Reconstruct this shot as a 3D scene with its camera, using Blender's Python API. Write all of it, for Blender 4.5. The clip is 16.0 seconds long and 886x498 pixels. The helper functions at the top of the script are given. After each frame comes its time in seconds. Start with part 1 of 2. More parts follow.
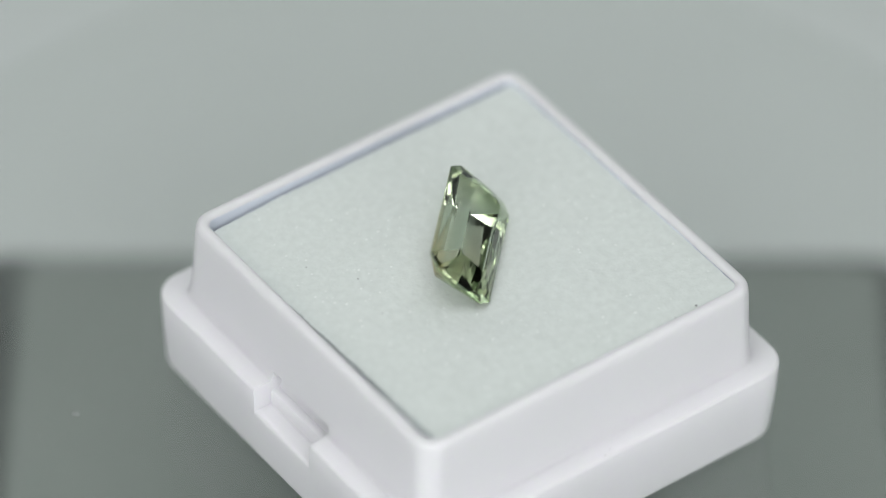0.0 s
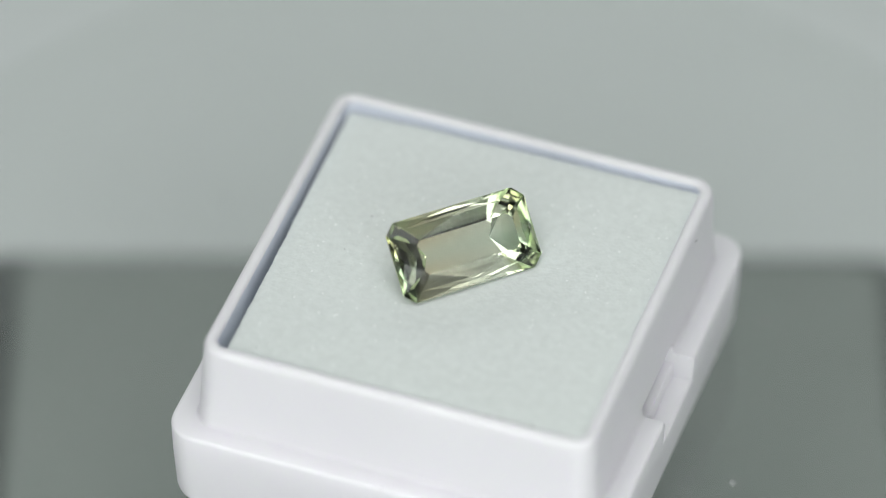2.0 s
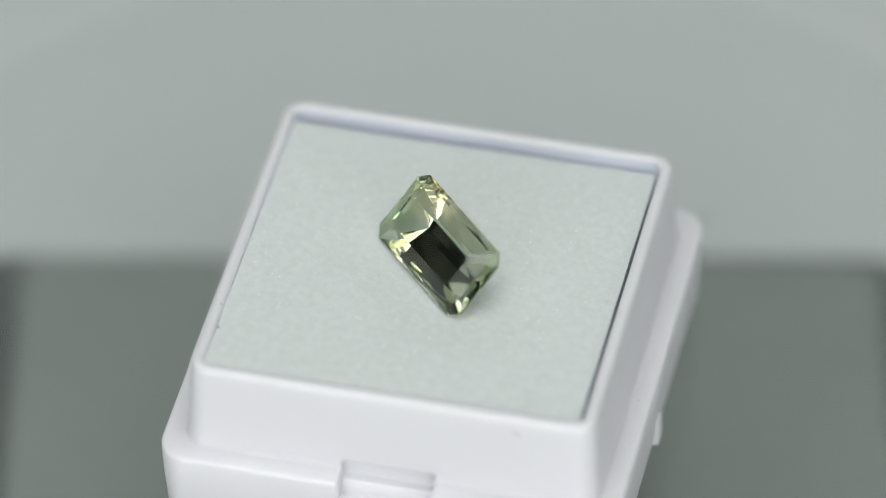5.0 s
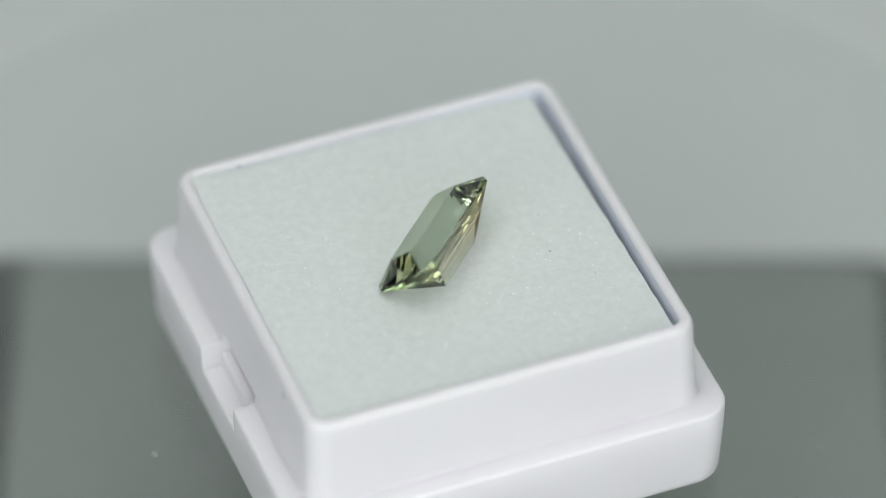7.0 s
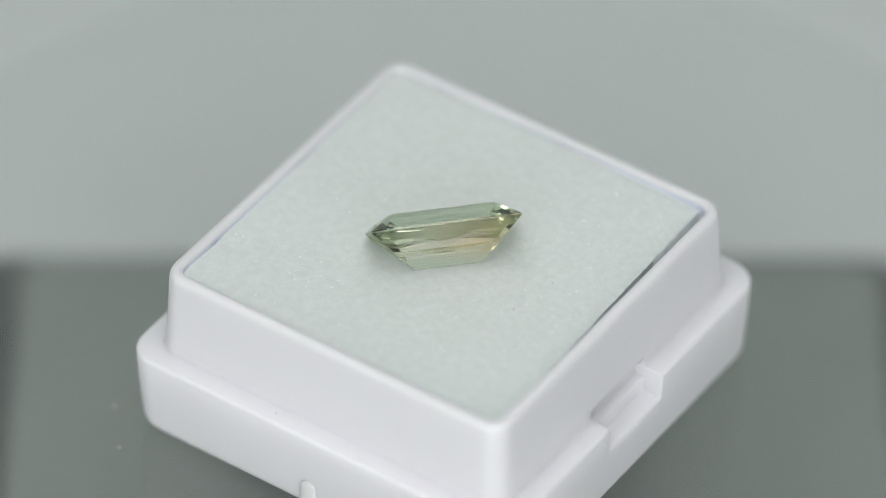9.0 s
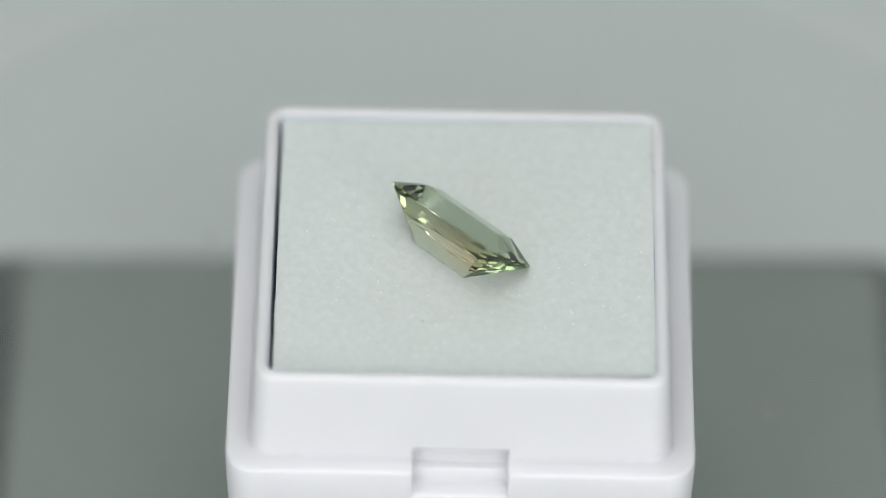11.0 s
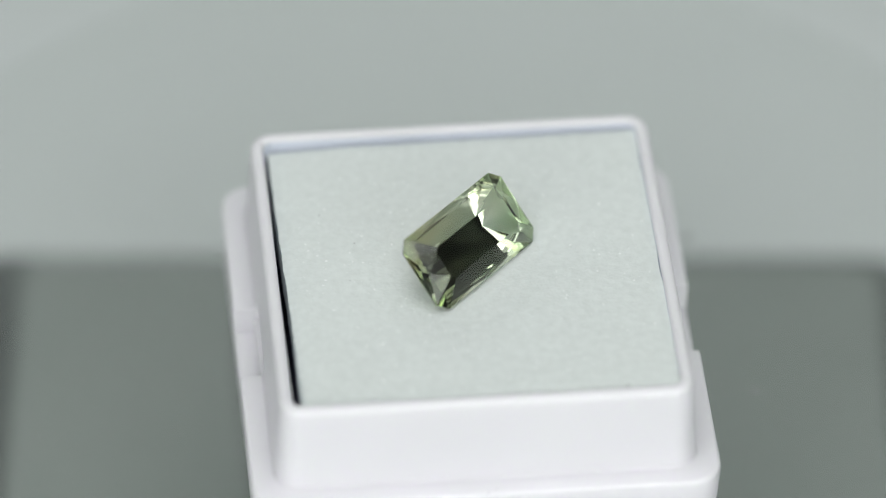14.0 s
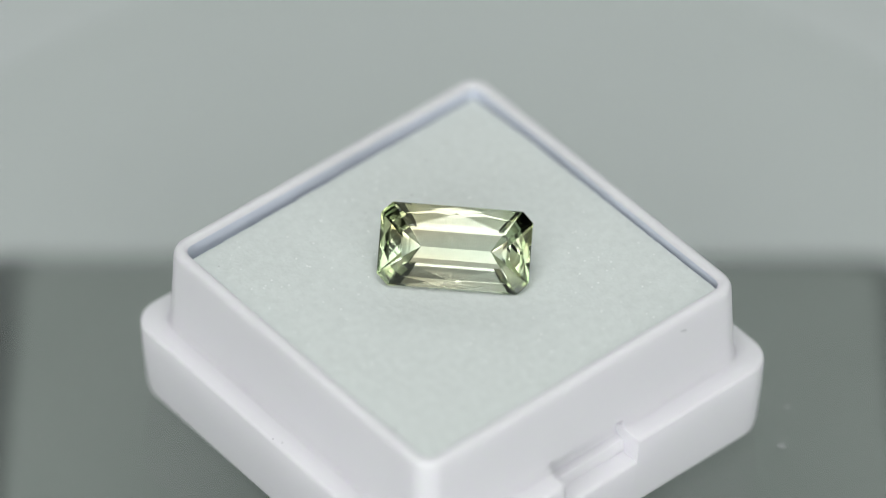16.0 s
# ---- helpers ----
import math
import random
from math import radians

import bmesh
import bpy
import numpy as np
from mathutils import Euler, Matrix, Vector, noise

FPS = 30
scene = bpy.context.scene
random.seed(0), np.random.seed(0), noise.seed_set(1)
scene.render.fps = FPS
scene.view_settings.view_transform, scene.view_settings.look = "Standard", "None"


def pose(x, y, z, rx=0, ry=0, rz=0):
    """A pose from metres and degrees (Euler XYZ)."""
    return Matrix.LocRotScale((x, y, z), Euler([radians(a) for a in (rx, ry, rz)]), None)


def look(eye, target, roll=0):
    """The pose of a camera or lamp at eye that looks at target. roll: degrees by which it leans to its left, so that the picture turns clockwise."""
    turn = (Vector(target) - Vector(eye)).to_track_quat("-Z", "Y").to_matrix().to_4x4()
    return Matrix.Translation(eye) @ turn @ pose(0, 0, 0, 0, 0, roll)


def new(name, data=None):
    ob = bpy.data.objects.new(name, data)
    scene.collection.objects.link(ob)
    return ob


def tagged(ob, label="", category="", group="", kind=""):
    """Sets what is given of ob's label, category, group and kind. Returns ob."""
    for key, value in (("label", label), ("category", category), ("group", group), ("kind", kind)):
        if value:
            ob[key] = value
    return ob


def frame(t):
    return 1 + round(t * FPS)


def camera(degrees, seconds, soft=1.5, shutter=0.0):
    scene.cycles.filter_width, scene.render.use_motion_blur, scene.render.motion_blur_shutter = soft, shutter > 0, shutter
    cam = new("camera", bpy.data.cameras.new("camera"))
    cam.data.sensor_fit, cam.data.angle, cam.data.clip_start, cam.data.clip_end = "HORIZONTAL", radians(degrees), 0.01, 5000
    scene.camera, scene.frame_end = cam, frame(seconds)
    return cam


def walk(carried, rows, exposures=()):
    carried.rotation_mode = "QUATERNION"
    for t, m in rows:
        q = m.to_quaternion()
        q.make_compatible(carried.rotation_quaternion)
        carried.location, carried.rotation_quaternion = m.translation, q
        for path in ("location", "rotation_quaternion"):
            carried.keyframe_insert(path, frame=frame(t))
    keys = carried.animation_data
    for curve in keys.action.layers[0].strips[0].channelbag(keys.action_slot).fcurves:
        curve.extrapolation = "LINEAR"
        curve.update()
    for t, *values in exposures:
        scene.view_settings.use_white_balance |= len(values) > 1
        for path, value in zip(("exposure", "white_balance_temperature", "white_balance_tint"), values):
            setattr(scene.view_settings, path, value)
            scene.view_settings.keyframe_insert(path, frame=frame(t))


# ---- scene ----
MM = 0.001
PLATE_TOP = 39.0          # height of the turntable plate above the table, mm
BOX_H = 12.756            # height of the gem box, mm
RIM = PLATE_TOP + BOX_H   # height of the box rim, mm
BOX_X, BOX_Y = 1.006, -0.801   # the box stands a little off the axis, mm
TILT = 0.9                # degrees by which the box leans
TURN_0, TURN_RATE = 36.73, -27.903   # degrees at the start, degrees a second

# ---- camera ----
cam = camera(8.209, 16.0, soft=1.0)
EYE = (0.0, -292.71 * MM, (272.62 + RIM) * MM)
AIM = (-0.542 * MM, 0.109 * MM, (0.118 + RIM) * MM)
walk(cam, [(0.0, look(EYE, AIM, 0.41)), (16.0, look(EYE, AIM, 0.41))],
     exposures=((0.0, 0.02), (1.0, 0.06), (3.0, -0.01), (4.0, -0.05), (6.5, -0.02), (9.0, -0.01), (12.5, 0.02), (14.0, 0.06), (16.0, -0.01)))
cam.data.dof.use_dof = True
cam.data.dof.focus_distance = 0.3995
cam.data.dof.aperture_fstop = 12.0

# ---- world and lamps ----
world = bpy.data.worlds.new("studio")
scene.world = world
world.use_nodes = True
world.node_tree.nodes["Background"].inputs["Color"].default_value = (0.90, 0.96, 1.0, 1)
world.node_tree.nodes["Background"].inputs["Strength"].default_value = 0.10


def area_lamp(name, eye, target, sx, sy, watts, color):
    data = bpy.data.lights.new(name, "AREA")
    data.shape, data.size, data.size_y, data.energy, data.color = "RECTANGLE", sx, sy, watts, color
    ob = new(name, data)
    ob.matrix_world = look(eye, target)
    return ob


# unseen soft panels assumed round the lens; weak overhead one added for gem sparkle
LAMP = (0.974, 0.987, 0.983)
SUBJECT = (0, 0, 0.05)
area_lamp("soft_panel_top", (-0.02, -0.10, 0.445), SUBJECT, 0.40, 0.42, 1.10, LAMP)
area_lamp("soft_panel_low_west", (-0.185, -0.36, 0.145), SUBJECT, 0.26, 0.26, 0.57, LAMP)
area_lamp("soft_panel_low_east", (0.185, -0.36, 0.145), SUBJECT, 0.26, 0.26, 0.57, LAMP)
area_lamp("soft_panel_west", (-0.15, -0.29, 0.322), SUBJECT, 0.34, 0.18, 0.10, LAMP)
area_lamp("soft_panel_east", (0.15, -0.29, 0.322), SUBJECT, 0.34, 0.18, 0.10, LAMP)
area_lamp("led_panel_overhead", (0.0, 0.08, 0.55), (0, 0.08, 0.0), 0.30, 0.08, 0.19, (0.94, 0.99, 0.985))


# ---- materials ----
def material(name, color, rough=0.5, metal=0.0, spec=0.5):
    m = bpy.data.materials.new(name)
    m.use_nodes = True
    b = m.node_tree.nodes["Principled BSDF"]
    b.inputs["Base Color"].default_value = (*color, 1)
    b.inputs["Roughness"].default_value = rough
    b.inputs["Metallic"].default_value = metal
    b.inputs["Specular IOR Level"].default_value = spec
    return m


def node(m, kind, **inputs):
    n = m.node_tree.nodes.new(kind)
    for key, value in inputs.items():
        n.inputs[key.replace("_", " ")].default_value = value
    return n


def link(m, a, out, b, into):
    m.node_tree.links.new(a.outputs[out], b.inputs[into])


def coords(m):
    return node(m, "ShaderNodeTexCoord")


def mottle(m, lo, hi, scale, detail=4.0, rough=(0.4, 0.6), fine=None, bump=0.0, bump_dist=0.0001):
    """Colour between lo and hi by a broad noise, gloss by a finer one, relief by the finest."""
    b = m.node_tree.nodes["Principled BSDF"]
    tc = coords(m)
    n1 = node(m, "ShaderNodeTexNoise", Scale=scale, Detail=detail)
    link(m, tc, "Object", n1, "Vector")
    ramp = node(m, "ShaderNodeValToRGB")
    ramp.color_ramp.elements[0].position, ramp.color_ramp.elements[1].position = 0.3, 0.7
    ramp.color_ramp.elements[0].color, ramp.color_ramp.elements[1].color = (*lo, 1), (*hi, 1)
    link(m, n1, "Fac", ramp, "Fac")
    link(m, ramp, "Color", b, "Base Color")
    n2 = node(m, "ShaderNodeTexNoise", Scale=fine or scale * 8, Detail=3.0)
    link(m, tc, "Object", n2, "Vector")
    mr = node(m, "ShaderNodeMapRange")
    mr.inputs["To Min"].default_value, mr.inputs["To Max"].default_value = rough
    link(m, n2, "Fac", mr, "Value")
    link(m, mr, "Result", b, "Roughness")
    if bump:
        bp = node(m, "ShaderNodeBump", Strength=bump, Distance=bump_dist)
        link(m, n2, "Fac", bp, "Height")
        link(m, bp, "Normal", b, "Normal")
    return m


M_BOX = mottle(material("white_plastic", (0.8, 0.8, 0.8)), (0.724, 0.716, 0.746), (0.750, 0.742, 0.772), 90, rough=(0.30, 0.42), fine=900, bump=0.04, bump_dist=0.00005)
M_BOX.node_tree.nodes["Principled BSDF"].inputs["Subsurface Weight"].default_value = 0.5
M_BOX.node_tree.nodes["Principled BSDF"].inputs["Subsurface Radius"].default_value = (0.0024, 0.0022, 0.0025)
M_BOX.node_tree.nodes["Principled BSDF"].inputs["Subsurface Scale"].default_value = 1.0
# the box's white plastic, the bluish cast inside the rim put into its colour
M_BOX_IN = mottle(material("plastic_bluish_cast", (0.6, 0.65, 0.8)), (0.62, 0.66, 0.755), (0.65, 0.69, 0.78), 90, rough=(0.35, 0.45), fine=900, bump=0.04, bump_dist=0.00005)
M_FOAM = mottle(material("white_foam", (0.74, 0.78, 0.77)), (0.622, 0.664, 0.645), (0.680, 0.724, 0.706), 1900, detail=6.0, rough=(0.85, 0.95), fine=3800, bump=0.45, bump_dist=0.00009)
M_FOAM_DARK = mottle(material("black_foam", (0.02, 0.02, 0.025)), (0.060, 0.068, 0.110), (0.080, 0.090, 0.140), 600, rough=(0.9, 0.95), fine=4000, bump=0.5, bump_dist=0.00008)
M_FLECK = material("foam_fleck", (0.84, 0.87, 0.86), 0.4)
M_LINT = material("dark_lint", (0.19, 0.19, 0.195), 0.8)
M_DUST = material("pale_dust", (0.27, 0.29, 0.28), 0.8)
M_BASE = mottle(material("grey_base", (0.2, 0.22, 0.2)), (0.188, 0.215, 0.198), (0.206, 0.231, 0.215), 60, rough=(0.45, 0.6), fine=700, bump=0.05)
M_BASE_BODY = mottle(material("dark_grey_body", (0.08, 0.09, 0.085)), (0.06, 0.07, 0.065), (0.07, 0.08, 0.075), 60, rough=(0.4, 0.55), fine=700)
M_STEEL = mottle(material("steel", (0.55, 0.55, 0.55), 0.35, 1.0), (0.5, 0.5, 0.5), (0.58, 0.58, 0.58), 200, rough=(0.3, 0.4))
M_TABLE = mottle(material("grey_sweep", (0.45, 0.48, 0.47)), (0.575, 0.615, 0.605), (0.605, 0.645, 0.635), 12, rough=(0.6, 0.75), fine=300, bump=0.05)
M_CLOTH = mottle(material("tent_cloth", (0.7, 0.7, 0.7)), (0.62, 0.63, 0.63), (0.66, 0.67, 0.67), 15, rough=(0.8, 0.9), fine=800, bump=0.1)
M_SIDE = mottle(material("dark_cloth", (0.2, 0.2, 0.2)), (0.060, 0.062, 0.061), (0.075, 0.077, 0.076), 12, rough=(0.8, 0.9), fine=700)
M_ROOM = mottle(material("room_paint", (0.5, 0.5, 0.5)), (0.50, 0.51, 0.50), (0.56, 0.565, 0.555), 6, rough=(0.8, 0.9))

# clear acrylic
M_CLEAR = material("clear_acrylic", (0.93, 0.93, 0.925), 0.02)
M_CLEAR.node_tree.nodes.remove(M_CLEAR.node_tree.nodes["Principled BSDF"])
_through = node(M_CLEAR, "ShaderNodeBsdfTransparent", Color=(0.97, 0.975, 0.97, 1))
_gloss = node(M_CLEAR, "ShaderNodeBsdfGlossy", Color=(1, 1, 1, 1), Roughness=0.02)
_pane = node(M_CLEAR, "ShaderNodeMixShader", Fac=0.045)
for _a, _s in ((_through, 1), (_gloss, 2)):
    M_CLEAR.node_tree.links.new(_a.outputs[0], _pane.inputs[_s])
M_CLEAR.node_tree.links.new(_pane.outputs[0], M_CLEAR.node_tree.nodes["Material Output"].inputs["Surface"])

# the gem: green towards one end, peach towards the other
M_GEM = material("bicolour_gem", (0.8, 0.9, 0.75), 0.0)
M_GEM.node_tree.nodes.remove(M_GEM.node_tree.nodes["Principled BSDF"])
_b = node(M_GEM, "ShaderNodeBsdfGlass", Roughness=0.0, IOR=1.64)
M_GEM.node_tree.links.new(_b.outputs[0], M_GEM.node_tree.nodes["Material Output"].inputs["Surface"])
_tc = coords(M_GEM)
_sx = node(M_GEM, "ShaderNodeSeparateXYZ")
link(M_GEM, _tc, "Object", _sx, "Vector")
_ab = node(M_GEM, "ShaderNodeMath")
_ab.operation = "ABSOLUTE"
link(M_GEM, _sx, "X", _ab, 0)
_en = node(M_GEM, "ShaderNodeMapRange")
_en.inputs["From Min"].default_value, _en.inputs["From Max"].default_value = 2.6 * MM, 4.9 * MM
link(M_GEM, _ab, "Value", _en, "Value")
_de = node(M_GEM, "ShaderNodeMapRange")
_de.inputs["From Min"].default_value, _de.inputs["From Max"].default_value = 0.15 * MM, -0.25 * MM
link(M_GEM, _sx, "Z", _de, "Value")


def gem_ramp(out, lo, hi):
    n = node(M_GEM, "ShaderNodeMapRange")
    n.inputs["From Min"].default_value, n.inputs["From Max"].default_value = lo * MM, hi * MM
    link(M_GEM, _sx, out, n, "Value")
    return n


def gem_mix(fac, a, b):
    """Blend of two colours or of the outcomes of two earlier blends."""
    n = node(M_GEM, "ShaderNodeMix")
    n.data_type = "RGBA"
    M_GEM.node_tree.links.new(fac.outputs[0], n.inputs[0])
    for socket, c in ((6, a), (7, b)):
        if isinstance(c, tuple):
            n.inputs[socket].default_value = (*c, 1)
        else:
            M_GEM.node_tree.links.new(c.outputs[2], n.inputs[socket])
    return n


# peach along one side of the pavilion, strongest towards one end; mint on the other; greener tips
_peach = gem_mix(gem_ramp("X", -4.0, 1.5), (0.96, 0.765, 0.56), (0.945, 0.90, 0.82))
_pav = gem_mix(gem_ramp("Y", -0.3, 0.9), (0.895, 0.94, 0.88), _peach)
_body = gem_mix(_de, (0.91, 0.945, 0.90), _pav)
_mu = node(M_GEM, "ShaderNodeMath")
_mu.operation = "MULTIPLY"
link(M_GEM, _en, "Result", _mu, 0)
link(M_GEM, _de, "Result", _mu, 1)
_tips = gem_mix(_mu, _body, (0.74, 0.84, 0.60))
M_GEM.node_tree.links.new(_tips.outputs[2], _b.inputs["Color"])


# ---- mesh helpers ----
def mesh_of(name, bm, mat, angle=35):
    bmesh.ops.recalc_face_normals(bm, faces=bm.faces)
    me = bpy.data.meshes.new(name)
    bm.to_mesh(me)
    bm.free()
    me.materials.append(mat)
    if angle:
        me.polygons.foreach_set("use_smooth", [True] * len(me.polygons))
        me.set_sharp_from_angle(angle=radians(angle))
    return me


def part(name, bm, mat, parent, label="", angle=35):
    ob = new(name, mesh_of(name, bm, mat, angle))
    ob.parent = parent
    if label:
        ob["label"] = label
    return ob


def thing(name, bm, mat, label, category, kind="", angle=35):
    return tagged(new(name, mesh_of(name, bm, mat, angle)), label, category, "", kind)


def ring(hx, hy, r, z, n=8, extra=()):
    """A rounded rectangle, anticlockwise from its +x side; extra: y places on the two x sides. In mm."""
    pts = [(hx, y) for y in sorted(extra)]
    for cx, cy, a0 in ((1, 1, 0), (-1, 1, 90), (-1, -1, 180), (1, -1, 270)):
        for k in range(n + 1):
            a = radians(a0 + 90 * k / n)
            pts.append((cx * (hx - r) + r * math.cos(a), cy * (hy - r) + r * math.sin(a)))
        if a0 == 90:
            pts += [(-hx, y) for y in sorted(extra, reverse=True)]
    return [(x, y, z) for x, y in pts]


def loft(bm, rings, cap_start=True, cap_end=True):
    loops = [[bm.verts.new((x * MM, y * MM, z * MM)) for x, y, z in r] for r in rings]
    for a, b in zip(loops, loops[1:]):
        for i in range(len(a)):
            j = (i + 1) % len(a)
            bm.faces.new((a[i], a[j], b[j], b[i]))
    if cap_start:
        bm.faces.new(loops[0][::-1])
    if cap_end:
        bm.faces.new(loops[-1])
    return loops


def circle(r, z, n=96):
    return [(r * math.cos(2 * math.pi * k / n), r * math.sin(2 * math.pi * k / n), z) for k in range(n)]


def slab(bm, x0, x1, y0, y1, z0, z1):
    v = [bm.verts.new((x, y, z)) for z in (z0, z1) for x, y in ((x0, y0), (x1, y0), (x1, y1), (x0, y1))]
    for f in ((3, 2, 1, 0), (4, 5, 6, 7), (0, 1, 5, 4), (1, 2, 6, 5), (2, 3, 7, 6), (3, 0, 4, 7)):
        bm.faces.new([v[i] for i in f])


# ---- the sweep, with an assumed tent and room round it ----
def tent():
    bm = bmesh.new()   # table and sweep: flat, then curving up behind
    prof = [(-0.62, 0.0)] + [(0.16 + 0.14 * math.sin(a), 0.14 - 0.14 * math.cos(a)) for a in [radians(9 * k) for k in range(11)]] + [(0.30, 0.575)]
    rows = [[bm.verts.new((x, y, z)) for y, z in prof] for x in (-0.305, 0.305)]
    low = [[bm.verts.new((x, y + 0.004 * (i > 5), z - 0.004)) for i, (y, z) in enumerate(prof)] for x in (-0.305, 0.305)]
    for i in range(len(prof) - 1):
        bm.faces.new((rows[0][i], rows[1][i], rows[1][i + 1], rows[0][i + 1]))
        bm.faces.new((low[0][i], low[0][i + 1], low[1][i + 1], low[1][i]))
    thing("floor", bm, M_TABLE, "pale grey seamless paper sweep curving up behind", "floor", "structure")
    # unseen cloth, added as a grey surround for the gem to reflect
    for name, box in (("wall_front", (-0.31, 0.31, -0.524, -0.52, -0.004, 0.575)), ("ceiling", (-0.31, 0.31, -0.10, 0.31, 0.5755, 0.580))):
        bm = bmesh.new()
        slab(bm, *box)
        thing(name, bm, M_CLOTH, "grey cloth of an assumed light tent, out of view", "wall" if name != "ceiling" else "ceiling", "structure")
    for name, x0 in (("wall_west", -0.315), ("wall_east", 0.311)):   # unseen dark cloth flaps, added to set how dark the gem reflects
        bm = bmesh.new()
        slab(bm, x0, x0 + 0.004, -0.52, -0.11, -0.004, 0.575)
        thing(name, bm, M_SIDE, "dark grey cloth flap added out of view for the gem to reflect", "wall", "structure")
    # unseen room shell, added and kept pale to lift the gem's dark reflections
    for name, box in (("wall_south", (-1.2, 1.2, -1.24, -1.2, -0.6, 1.4)), ("wall_room_west", (-1.24, -1.2, -1.2, 0.8, -0.6, 1.4)), ("wall_room_east", (1.2, 1.24, -1.2, 0.8, -0.6, 1.4)),
                      ("wall_north", (-1.2, 1.2, 0.8, 0.84, -0.6, 1.4)), ("ceiling_room", (-1.24, 1.24, -1.24, 0.84, 1.4, 1.44)), ("ground", (-1.24, 1.24, -1.24, 0.84, -0.64, -0.6))):
        bm = bmesh.new()
        slab(bm, *box)
        thing(name, bm, M_ROOM, "pale wall of an assumed room, out of view", "wall", "structure")


tent()


# ---- turntable ----
def spin(t):
    return pose(0, 0, 0, 0, 0, TURN_0 + TURN_RATE * t)


def turntable():
    root = tagged(new("turntable"), "grey square turntable with a clear round plate on the table", "turntable")
    bm = bmesh.new()
    loft(bm, [ring(33.2, 33.6, 2.2, 0), ring(33.8, 34.2, 2.6, 0.6), ring(33.8, 34.2, 2.6, 18.8), ring(33.6, 34.0, 2.5, 19.4), ring(33.1, 33.5, 2.4, 19.6)])
    part("body", bm, M_BASE_BODY, root, "dark grey plastic body")
    bm = bmesh.new()
    loft(bm, [ring(30.9, 33.2, 1.9, 19.5), ring(30.9, 33.2, 1.9, 19.85), ring(30.75, 33.05, 1.9, 20.0)])
    part("top_panel", bm, M_BASE, root, "grey green top panel")
    bm = bmesh.new()
    loft(bm, [circle(6, 20.0, 32), circle(6, 37.0, 32), circle(9, 37.4, 32), circle(9, 38.55, 32)])
    part("spindle", bm, M_STEEL, root, "short steel spindle")
    for ob in root.children[:2]:
        ob.matrix_basis = pose(-0.7 * MM, 0.2 * MM, 0, 0, 0, 0.6)
    bm = bmesh.new()
    loft(bm, [circle(44.95, -0.4), circle(45, -0.35), circle(45, -0.05), circle(44.95, 0)])
    disc = part("plate", bm, M_CLEAR, root, "clear round acrylic plate")
    disc.visible_shadow = False
    return disc


# ---- gem box ----
FLANGE = -6.45 + BOX_H    # height of the ledge


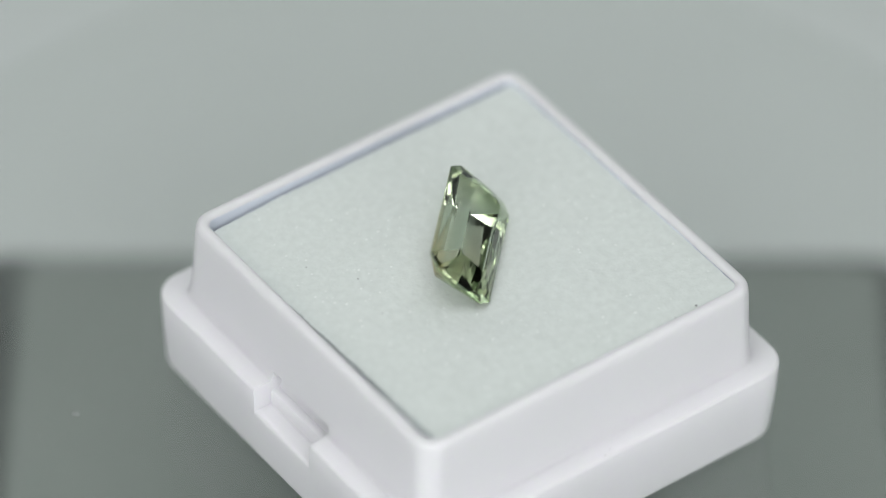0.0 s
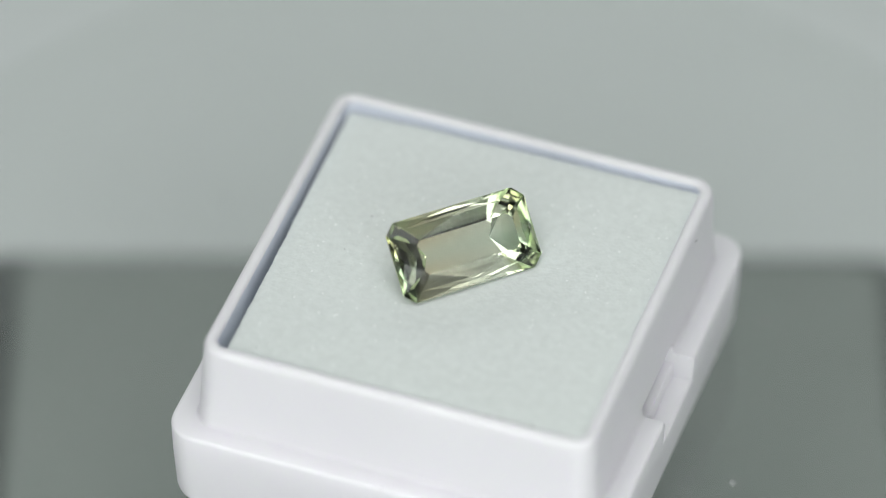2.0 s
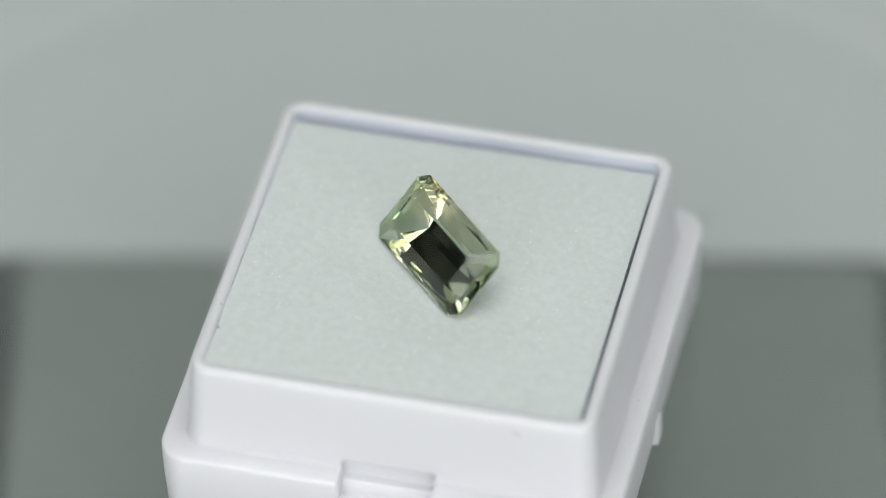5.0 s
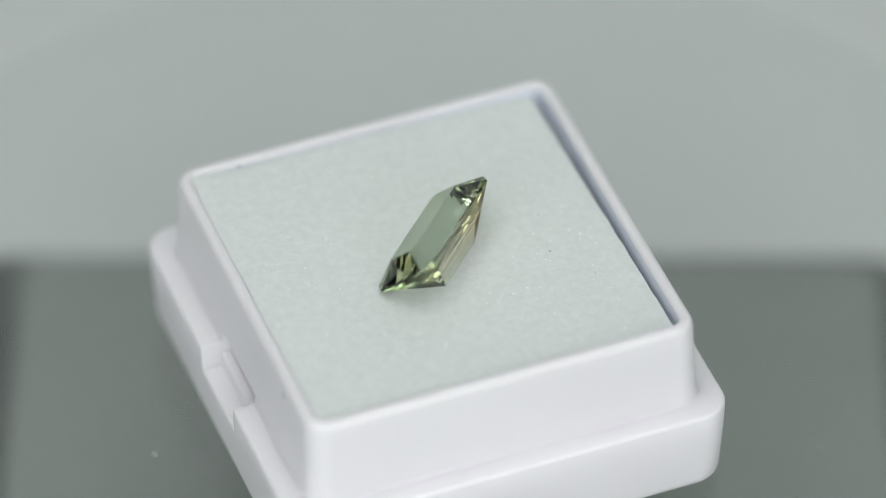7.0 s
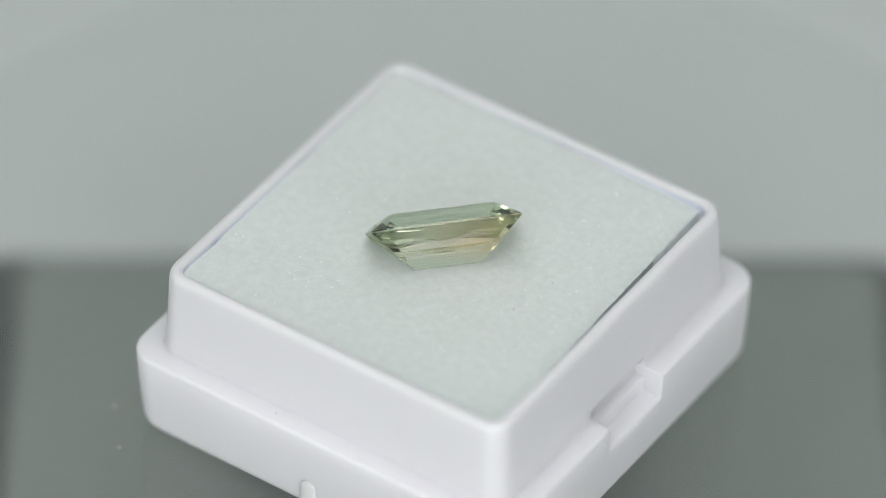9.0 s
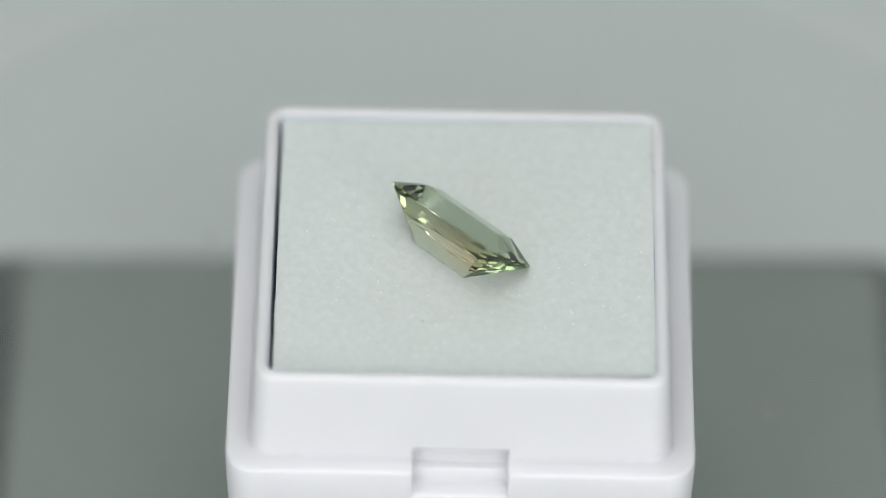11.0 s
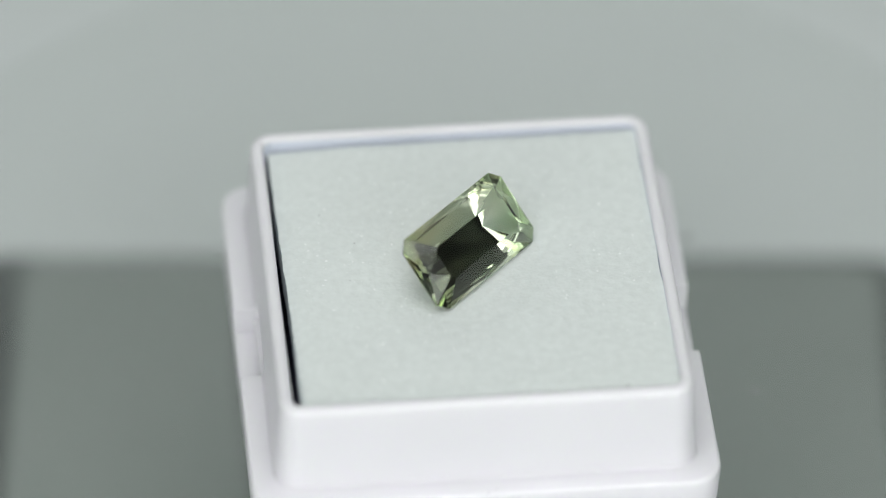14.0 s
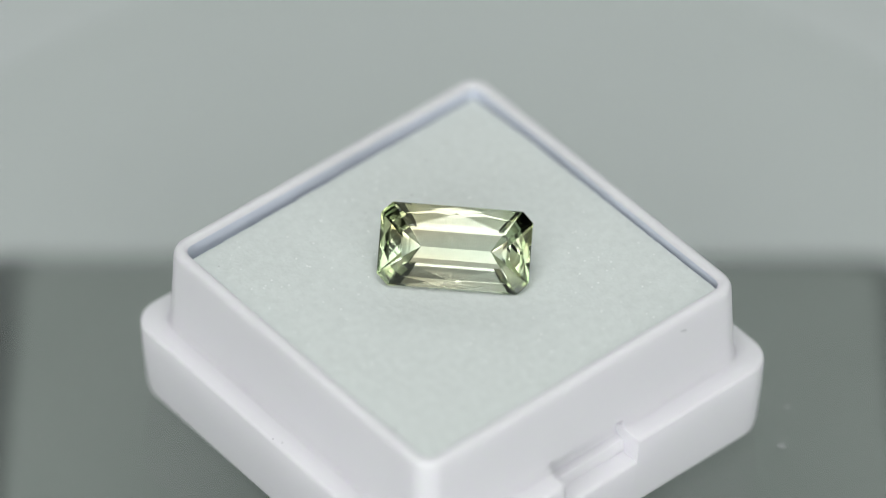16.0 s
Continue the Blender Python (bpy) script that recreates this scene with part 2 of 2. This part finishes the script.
def gem_box():
    cut = 3.05
    extra = (-cut - 0.5, -cut - 0.2, -cut - 0.05, -cut, -2.85, -2.5, -1.2, 0, 1.2, 2.5, 2.85, cut, cut + 0.05, cut + 0.2, cut + 0.5)
    #        half   z           r    half in the notch, z in the notch
    prof = [(14.2, 0.0, 1.6, None, None), (14.6, 0.12, 1.9, None, None), (14.78, 0.40, 2.0, None, None), (14.84, 0.8, 2.0, None, None),
            (15.0, FLANGE - 2.5, 2.0, None, None), (15.06, FLANGE - 0.25, 2.0, 14.99, FLANGE - 2.2), (15.02, FLANGE - 0.09, 1.97, 14.95, FLANGE - 2.07),
            (14.92, FLANGE - 0.01, 1.9, 14.86, FLANGE - 2.0), (14.80, FLANGE, 1.85, 14.7, FLANGE - 1.98), (13.78, FLANGE + 0.005, 1.7, 13.86, FLANGE - 1.97), (13.72, FLANGE + 0.03, 1.66, 13.72, FLANGE - 1.88),
            (13.66, FLANGE + 0.06, 1.62, 13.68, FLANGE - 0.98), (13.62, FLANGE + 0.12, 1.58, 13.60, FLANGE - 0.88), (13.58, FLANGE + 0.18, 1.56, 13.05, FLANGE - 0.80),
            (13.53, FLANGE + 0.40, 1.53, 12.90, FLANGE - 0.55), (13.51, FLANGE + 0.55, 1.52, 12.86, FLANGE - 0.05), (13.505, FLANGE + 0.68, 1.52, 12.98, FLANGE + 0.35),
            (13.50, FLANGE + 0.76, 1.52, 13.25, FLANGE + 0.62), (13.49, FLANGE + 0.80, 1.52, None, None), (13.48, FLANGE + 0.92, 1.52, None, None), (13.47, FLANGE + 1.1, 1.52, None, None),
            (13.24, BOX_H - 0.65, 1.42, None, None), (13.20, BOX_H - 0.35, 1.4, None, None), (13.10, BOX_H - 0.12, 1.33, None, None), (12.96, BOX_H - 0.02, 1.25, None, None), (12.82, BOX_H, 1.15, None, None), (12.66, BOX_H, 1.0, None, None), (12.50, BOX_H - 0.06, 0.8, None, None),
            (12.38, BOX_H - 0.25, 0.7, None, None), (12.25, BOX_H - 2.0, 0.7, None, None), (12.15, 1.4, 0.7, None, None)]
    rings = []
    for half, z, r, nh, nz in prof:
        pts = ring(half, half, r, z, 8, extra)
        if nh is not None:
            keep = {3.05: 0.1, 2.85: 0.65, 2.5: 0.92}   # the finger groove above the notch has rounded ends
            pts = [((math.copysign(nh, x), y, FLANGE + (nz - FLANGE) * (keep.get(round(abs(y), 2), 1.0) if nz > FLANGE else 1.0)) if abs(abs(x) - half) < 1e-6 and abs(y) <= cut + 1e-6 else (x, y, z0)) for x, y, z0 in pts]
        rings.append(pts)
    root = tagged(new("gem_box"), "white plastic square gem box without its lid", "box")
    bm = bmesh.new()
    loft(bm, rings[:-2], True, False)
    part("tray", bm, M_BOX, root, angle=40)
    bm = bmesh.new()
    loft(bm, rings[-3:], False, True)
    part("inner_wall", bm, M_BOX_IN, root, "inner wall and bottom, tinted lavender for the bluish cast in the gap", angle=40)
    for s in (1.0,):   # a small half-round lug low on one plain side
        bm = bmesh.new()
        outer = [(0.42 * s + 0.65 * math.cos(radians(a)), (1.6 if a in (0, 180) else 1.75) + 0.65 * math.sin(radians(a)) - (1.5 if a in (0, 180) else 0)) for a in range(0, 181, 15)]
        back = [bm.verts.new((x * MM, s * 14.5 * MM, z * MM)) for x, z in outer]
        rim = [bm.verts.new((x * MM, s * 15.02 * MM, z * MM)) for x, z in outer]
        front = [bm.verts.new(((0.42 + (x - 0.42) * 0.72) * MM, s * 15.13 * MM, (z * 0.93) * MM)) for x, z in outer]
        for i in range(len(outer) - 1):
            bm.faces.new((back[i], back[i + 1], rim[i + 1], rim[i]))
            bm.faces.new((rim[i], rim[i + 1], front[i + 1], front[i]))
        bm.faces.new((back[0], rim[0], rim[-1], back[-1]))
        bm.faces.new((rim[0], front[0], front[-1], rim[-1]))
        bm.faces.new(front)
        bm.faces.new(back[::-1])
        part("lug", bm, M_BOX, root, angle=60)
    return root


# ---- foam ----
FOAM_TOP = BOX_H - 0.42


def foam_level(x, y):
    """The pad sits a little lower towards two of its sides."""
    return FOAM_TOP + 0.011 * (x - y) - 0.16 * max(0.0, (-x - 6.5) / 5.5) ** 2



def foam_pad():
    bm = bmesh.new()
    n = 110
    x0, x1, y0, y1 = -11.87, 12.36, -12.36, 12.08
    grid = []
    for i in range(n + 1):
        row = []
        for j in range(n + 1):
            u, v = i / n, j / n
            x, y = x0 + (x1 - x0) * u, y0 + (y1 - y0) * v
            edge = min(x - x0, x1 - x, y - y0, y1 - y)
            fall = 0.13 * max(0.0, 1 - edge / 0.9) ** 2
            lift = 0.05 * noise.noise((x * 0.25, y * 0.25, 0)) + 0.022 * noise.noise((x * 2.1, y * 2.1, 3)) + 0.012 * noise.noise((x * 5, y * 5, 7))
            if i in (0, n):
                x += 0.10 * noise.noise((0.4 * y, i, 1)) + 0.06 * noise.noise((3 * y, i, 5))
                x += (0.20 - 0.42 * v) if i == 0 else 0.0
            if j in (0, n):
                y += 0.05 * noise.noise((0.4 * x, j, 2)) + 0.04 * noise.noise((3 * x, j, 6))
            # the foam yields a little under the gem
            dip = 0.27 * math.exp(-((x + y) / 8.6) ** 4 - ((y - x + 1.0) / 5.4) ** 4)
            row.append(bm.verts.new((x * MM, y * MM, (foam_level(x, y) - fall + lift - dip) * MM)))
        grid.append(row)
    for i in range(n):
        for j in range(n):
            bm.faces.new((grid[i][j], grid[i + 1][j], grid[i + 1][j + 1], grid[i][j + 1]))
    border = [grid[i][0] for i in range(n)] + [grid[n][j] for j in range(n)] + [grid[i][n] for i in range(n, 0, -1)] + [grid[0][j] for j in range(n, 0, -1)]
    foot = [bm.verts.new((v.co.x, v.co.y, v.co.z - 2.1 * MM)) for v in border]
    for i in range(len(border)):
        j = (i + 1) % len(border)
        bm.faces.new((border[i], foot[i], foot[j], border[j]))
    bm.faces.new(foot)
    root = tagged(new("foam_pad"), "pale grainy foam pad with a dark blue-black underside", "foam pad")
    part("top_layer", bm, M_FOAM, root, "pale grainy top layer", 60)
    bm = bmesh.new()
    loft(bm, [ring(11.6, 11.6, 0.6, 1.4), ring(11.7, 11.7, 0.6, 2.0), ring(11.7, 11.7, 0.6, BOX_H - 3.5), ring(11.5, 11.5, 0.6, BOX_H - 3.1)])
    part("bottom_layer", bm, M_FOAM_DARK, root, "dark blue-black underside layer")
    return root


# ---- gem ----
GEM_L, GEM_W, GEM_C = 4.91, 2.69, 0.70   # half length, half width, cut corner
GEM_AT = Vector((0.048, 0.204, 1.415 + BOX_H))
GEM_X, GEM_Y, GEM_Z = Vector((0.7117, 0.7024, -0.0123)), Vector((-0.4919, 0.5107, 0.7051)), Vector((0.5015, -0.4958, 0.7090))


def octagon(l, w, c, z):
    return [Vector(p) for p in ((l, -w + c, z), (l, w - c, z), (l - c, w, z), (-l + c, w, z), (-l, w - c, z), (-l, -w + c, z), (-l + c, -w, z), (l - c, -w, z))]


def gem():
    meshes = {key: bmesh.new() for key in ("table", "crown", "girdle", "pavilion")}

    def poly(key, *pts):
        bm = meshes[key]
        f = bm.faces.new([bm.verts.new(p * MM) for p in pts])
        f.normal_update()
        if f.normal.dot(f.calc_center_median()) < 0:
            f.normal_flip()

    def scissor(key, a, b, c, d, push):
        """A side a b (outer) c d (inner) cut into four facets that meet in its middle."""
        m = (a + b) * 0.31 + (c + d) * 0.19 + push
        for p, q in ((a, b), (b, c), (c, d), (d, a)):
            poly(key, p, q, m)

    g1, g0 = octagon(GEM_L, GEM_W, GEM_C, 0.06), octagon(GEM_L, GEM_W, GEM_C, -0.06)
    table = octagon(3.38, 1.15, 0.28, 1.0)
    mid = octagon(3.9, 1.7, 0.5, -1.08)
    low = octagon(3.05, 0.80, 0.26, -1.98)
    keel = [Vector((2.25, 0, -2.76)), Vector((-2.25, 0, -2.76))]
    for i in range(8):
        j = (i + 1) % 8
        poly("girdle", g0[i], g0[j], g1[j], g1[i])
        a, b, c, d = g1[i], g1[j], table[j], table[i]
        if i in (2, 6):
            s = 1 if i == 2 else -1
            scissor("crown", a, b, c, d, Vector((0, 0.10 * s, 0.12)))
        elif i in (0, 4):
            s = 1 if i == 0 else -1
            scissor("crown", a, b, c, d, Vector((0.10 * s, 0, 0.10)))
        else:
            poly("crown", a, b, c, d)
        a, b, c, d = g0[i], g0[j], mid[j], mid[i]
        if i in (2, 6):
            s = 1 if i == 2 else -1
            scissor("pavilion", a, b, c, d, Vector((0, 0.08 * s, -0.08)))
        elif i in (0, 4):
            s = 1 if i == 0 else -1
            scissor("pavilion", a, b, c, d, Vector((0.10 * s, 0, -0.08)))
        else:
            poly("pavilion", a, b, c, d)
    poly("table", *table)
    k0, k1 = keel
    for i in range(8):
        j = (i + 1) % 8
        poly("pavilion", mid[i], mid[j], low[j], low[i])
        if i in (2, 6):
            poly("pavilion", low[i], low[j], *((k1, k0) if i == 2 else (k0, k1)))
        else:
            poly("pavilion", low[i], low[j], k0 if i in (0, 1, 7) else k1)
    root = tagged(new("gemstone"), "pale green bicolour scissor-cut gemstone tilted on the foam", "gemstone")
    for key, bm in meshes.items():
        bmesh.ops.remove_doubles(bm, verts=bm.verts, dist=1e-6)
        me = bpy.data.meshes.new(key)
        bm.to_mesh(me)
        bm.free()
        me.materials.append(M_GEM)
        new(key, me).parent = root
    return root


# ---- specks ----
def blob(bm, at, size, flat=0.6, turn=0.0, long=1.0):
    res = bmesh.ops.create_icosphere(bm, subdivisions=1, radius=1.0)
    for v in res["verts"]:
        k = 1 + 0.35 * noise.noise(v.co * 1.7 + Vector(at))
        p = Vector((v.co.x * long * k, v.co.y * k, v.co.z * flat * k)) * size
        p.rotate(Euler((0, 0, turn)))
        v.co = (Vector(at) + p) * MM


def dust():
    rnd = random.Random(5)
    bm = bmesh.new()
    for x, y, s in ((17.6, 13.7, 0.34), (20.1, -1.6, 0.30), (15.0, 16.5, 0.22), (-21.0, 13.1, 0.24), (-1.6, -21.0, 0.28)):
        blob(bm, (x, y, s * 0.4), s, 0.5)
    for _ in range(70):
        a, r = rnd.uniform(0, 6.283), rnd.uniform(17, 43)
        s = rnd.choice((0.05, 0.06, 0.07, 0.09, 0.13))
        blob(bm, (r * math.cos(a), r * math.sin(a), s * 0.3), s, 0.5, a, rnd.uniform(0.8, 1.6))
    return thing("dust", bm, M_DUST, "pale dust specks on the clear turntable plate", "dust", "stuff")


# pale beads whose bright colour stands for glints on the foam grain
def foam_flecks():
    rnd = random.Random(9)
    bm = bmesh.new()
    for _ in range(420):
        x, y = rnd.uniform(-11, 11.8), rnd.uniform(-11.6, 11.6)
        if abs(x - 0.3) + abs(y) < 6.5:
            continue
        s = rnd.choice((0.02, 0.026, 0.032, 0.045, 0.06))
        blob(bm, (x, y, foam_level(x, y) + 0.015), s, 0.6, x, rnd.uniform(1, 1.7))
    return thing("foam_grain", bm, M_FLECK, "tiny pale glints of foam grain on the pad", "grain", "stuff")


def lint():
    bm = bmesh.new()
    for x, y, z, s, l in ((-7.15, 2.6, None, 0.055, 2.0), (-9.2, 5.5, None, 0.045, 1.6), (-7.75, -0.9, None, 0.04, 1.4), (-9.86, -11.4, None, 0.06, 1.0), (8.97, -12.2, None, 0.09, 1.3), (7.07, -12.5, BOX_H + 0.01, 0.05, 2.0),
                          (-13.34, 1.07, BOX_H - 4.55, 0.055, 1.0), (-0.1, -14.86, FLANGE + 0.02, 0.06, 1.0), (0.5, -14.6, FLANGE + 0.02, 0.045, 1.4), (-2.0, 13.34, BOX_H - 4.0, 0.045, 1.0), (3.4, 14.2, FLANGE + 0.02, 0.05, 1.2)):
        blob(bm, (x, y, foam_level(x, y) + 0.02 if z is None else z), s * 0.75, 0.7, x, l)
    # curled fibres on the sides
    curls = ([Vector((-8.9 + 1.0 * k / 8, 13.37, BOX_H - 5.25 + 0.12 * math.sin(k * 0.9))) for k in range(9)],
             [Vector((13.29, 8.13 + 0.35 * math.sin(k * 0.3), BOX_H -1.15 + 0.09 * math.cos(k * 0.45))) for k in range(7)],
             [Vector((13.36, 7.15 + 0.12 * math.cos(k * 0.5), BOX_H -4.21 + 0.45 * k / 6)) for k in range(7)])
    for pts in curls:
        for p, q in zip(pts, pts[1:]):
            for e in (0.0, 0.34, 0.67):
                blob(bm, p.lerp(q, e), 0.028, 1.0)
    return thing("lint", bm, M_LINT, "dark lint specks and a curled fibre on the box", "lint", "stuff")


PLATE, BOX, FOAM, GEM, DUST, GRAIN, LINT = turntable(), gem_box(), foam_pad(), gem(), dust(), foam_flecks(), lint()


def motions():
    up = pose(0, 0, (PLATE_TOP - 0.28) * MM)
    on_plate = pose(BOX_X * MM, BOX_Y * MM, PLATE_TOP * MM)
    # the box sits with one corner a little high
    box_pose = on_plate @ pose(0, 0, BOX_H * MM) @ Matrix.Rotation(radians(TILT), 4, Vector((1, 1, 0))) @ pose(0, 0, -BOX_H * MM)
    gem_pose = on_plate @ (Matrix.Translation(GEM_AT * MM) @ Matrix((GEM_X, GEM_Y, GEM_Z)).transposed().to_4x4())
    times = [0.5 * k for k in range(33)]
    for ob, m in ((PLATE, up), (DUST, up), (BOX, box_pose), (FOAM, box_pose), (GRAIN, box_pose), (LINT, box_pose), (GEM, gem_pose)):
        walk(ob, [(t, spin(t) @ m) for t in times])


motions()
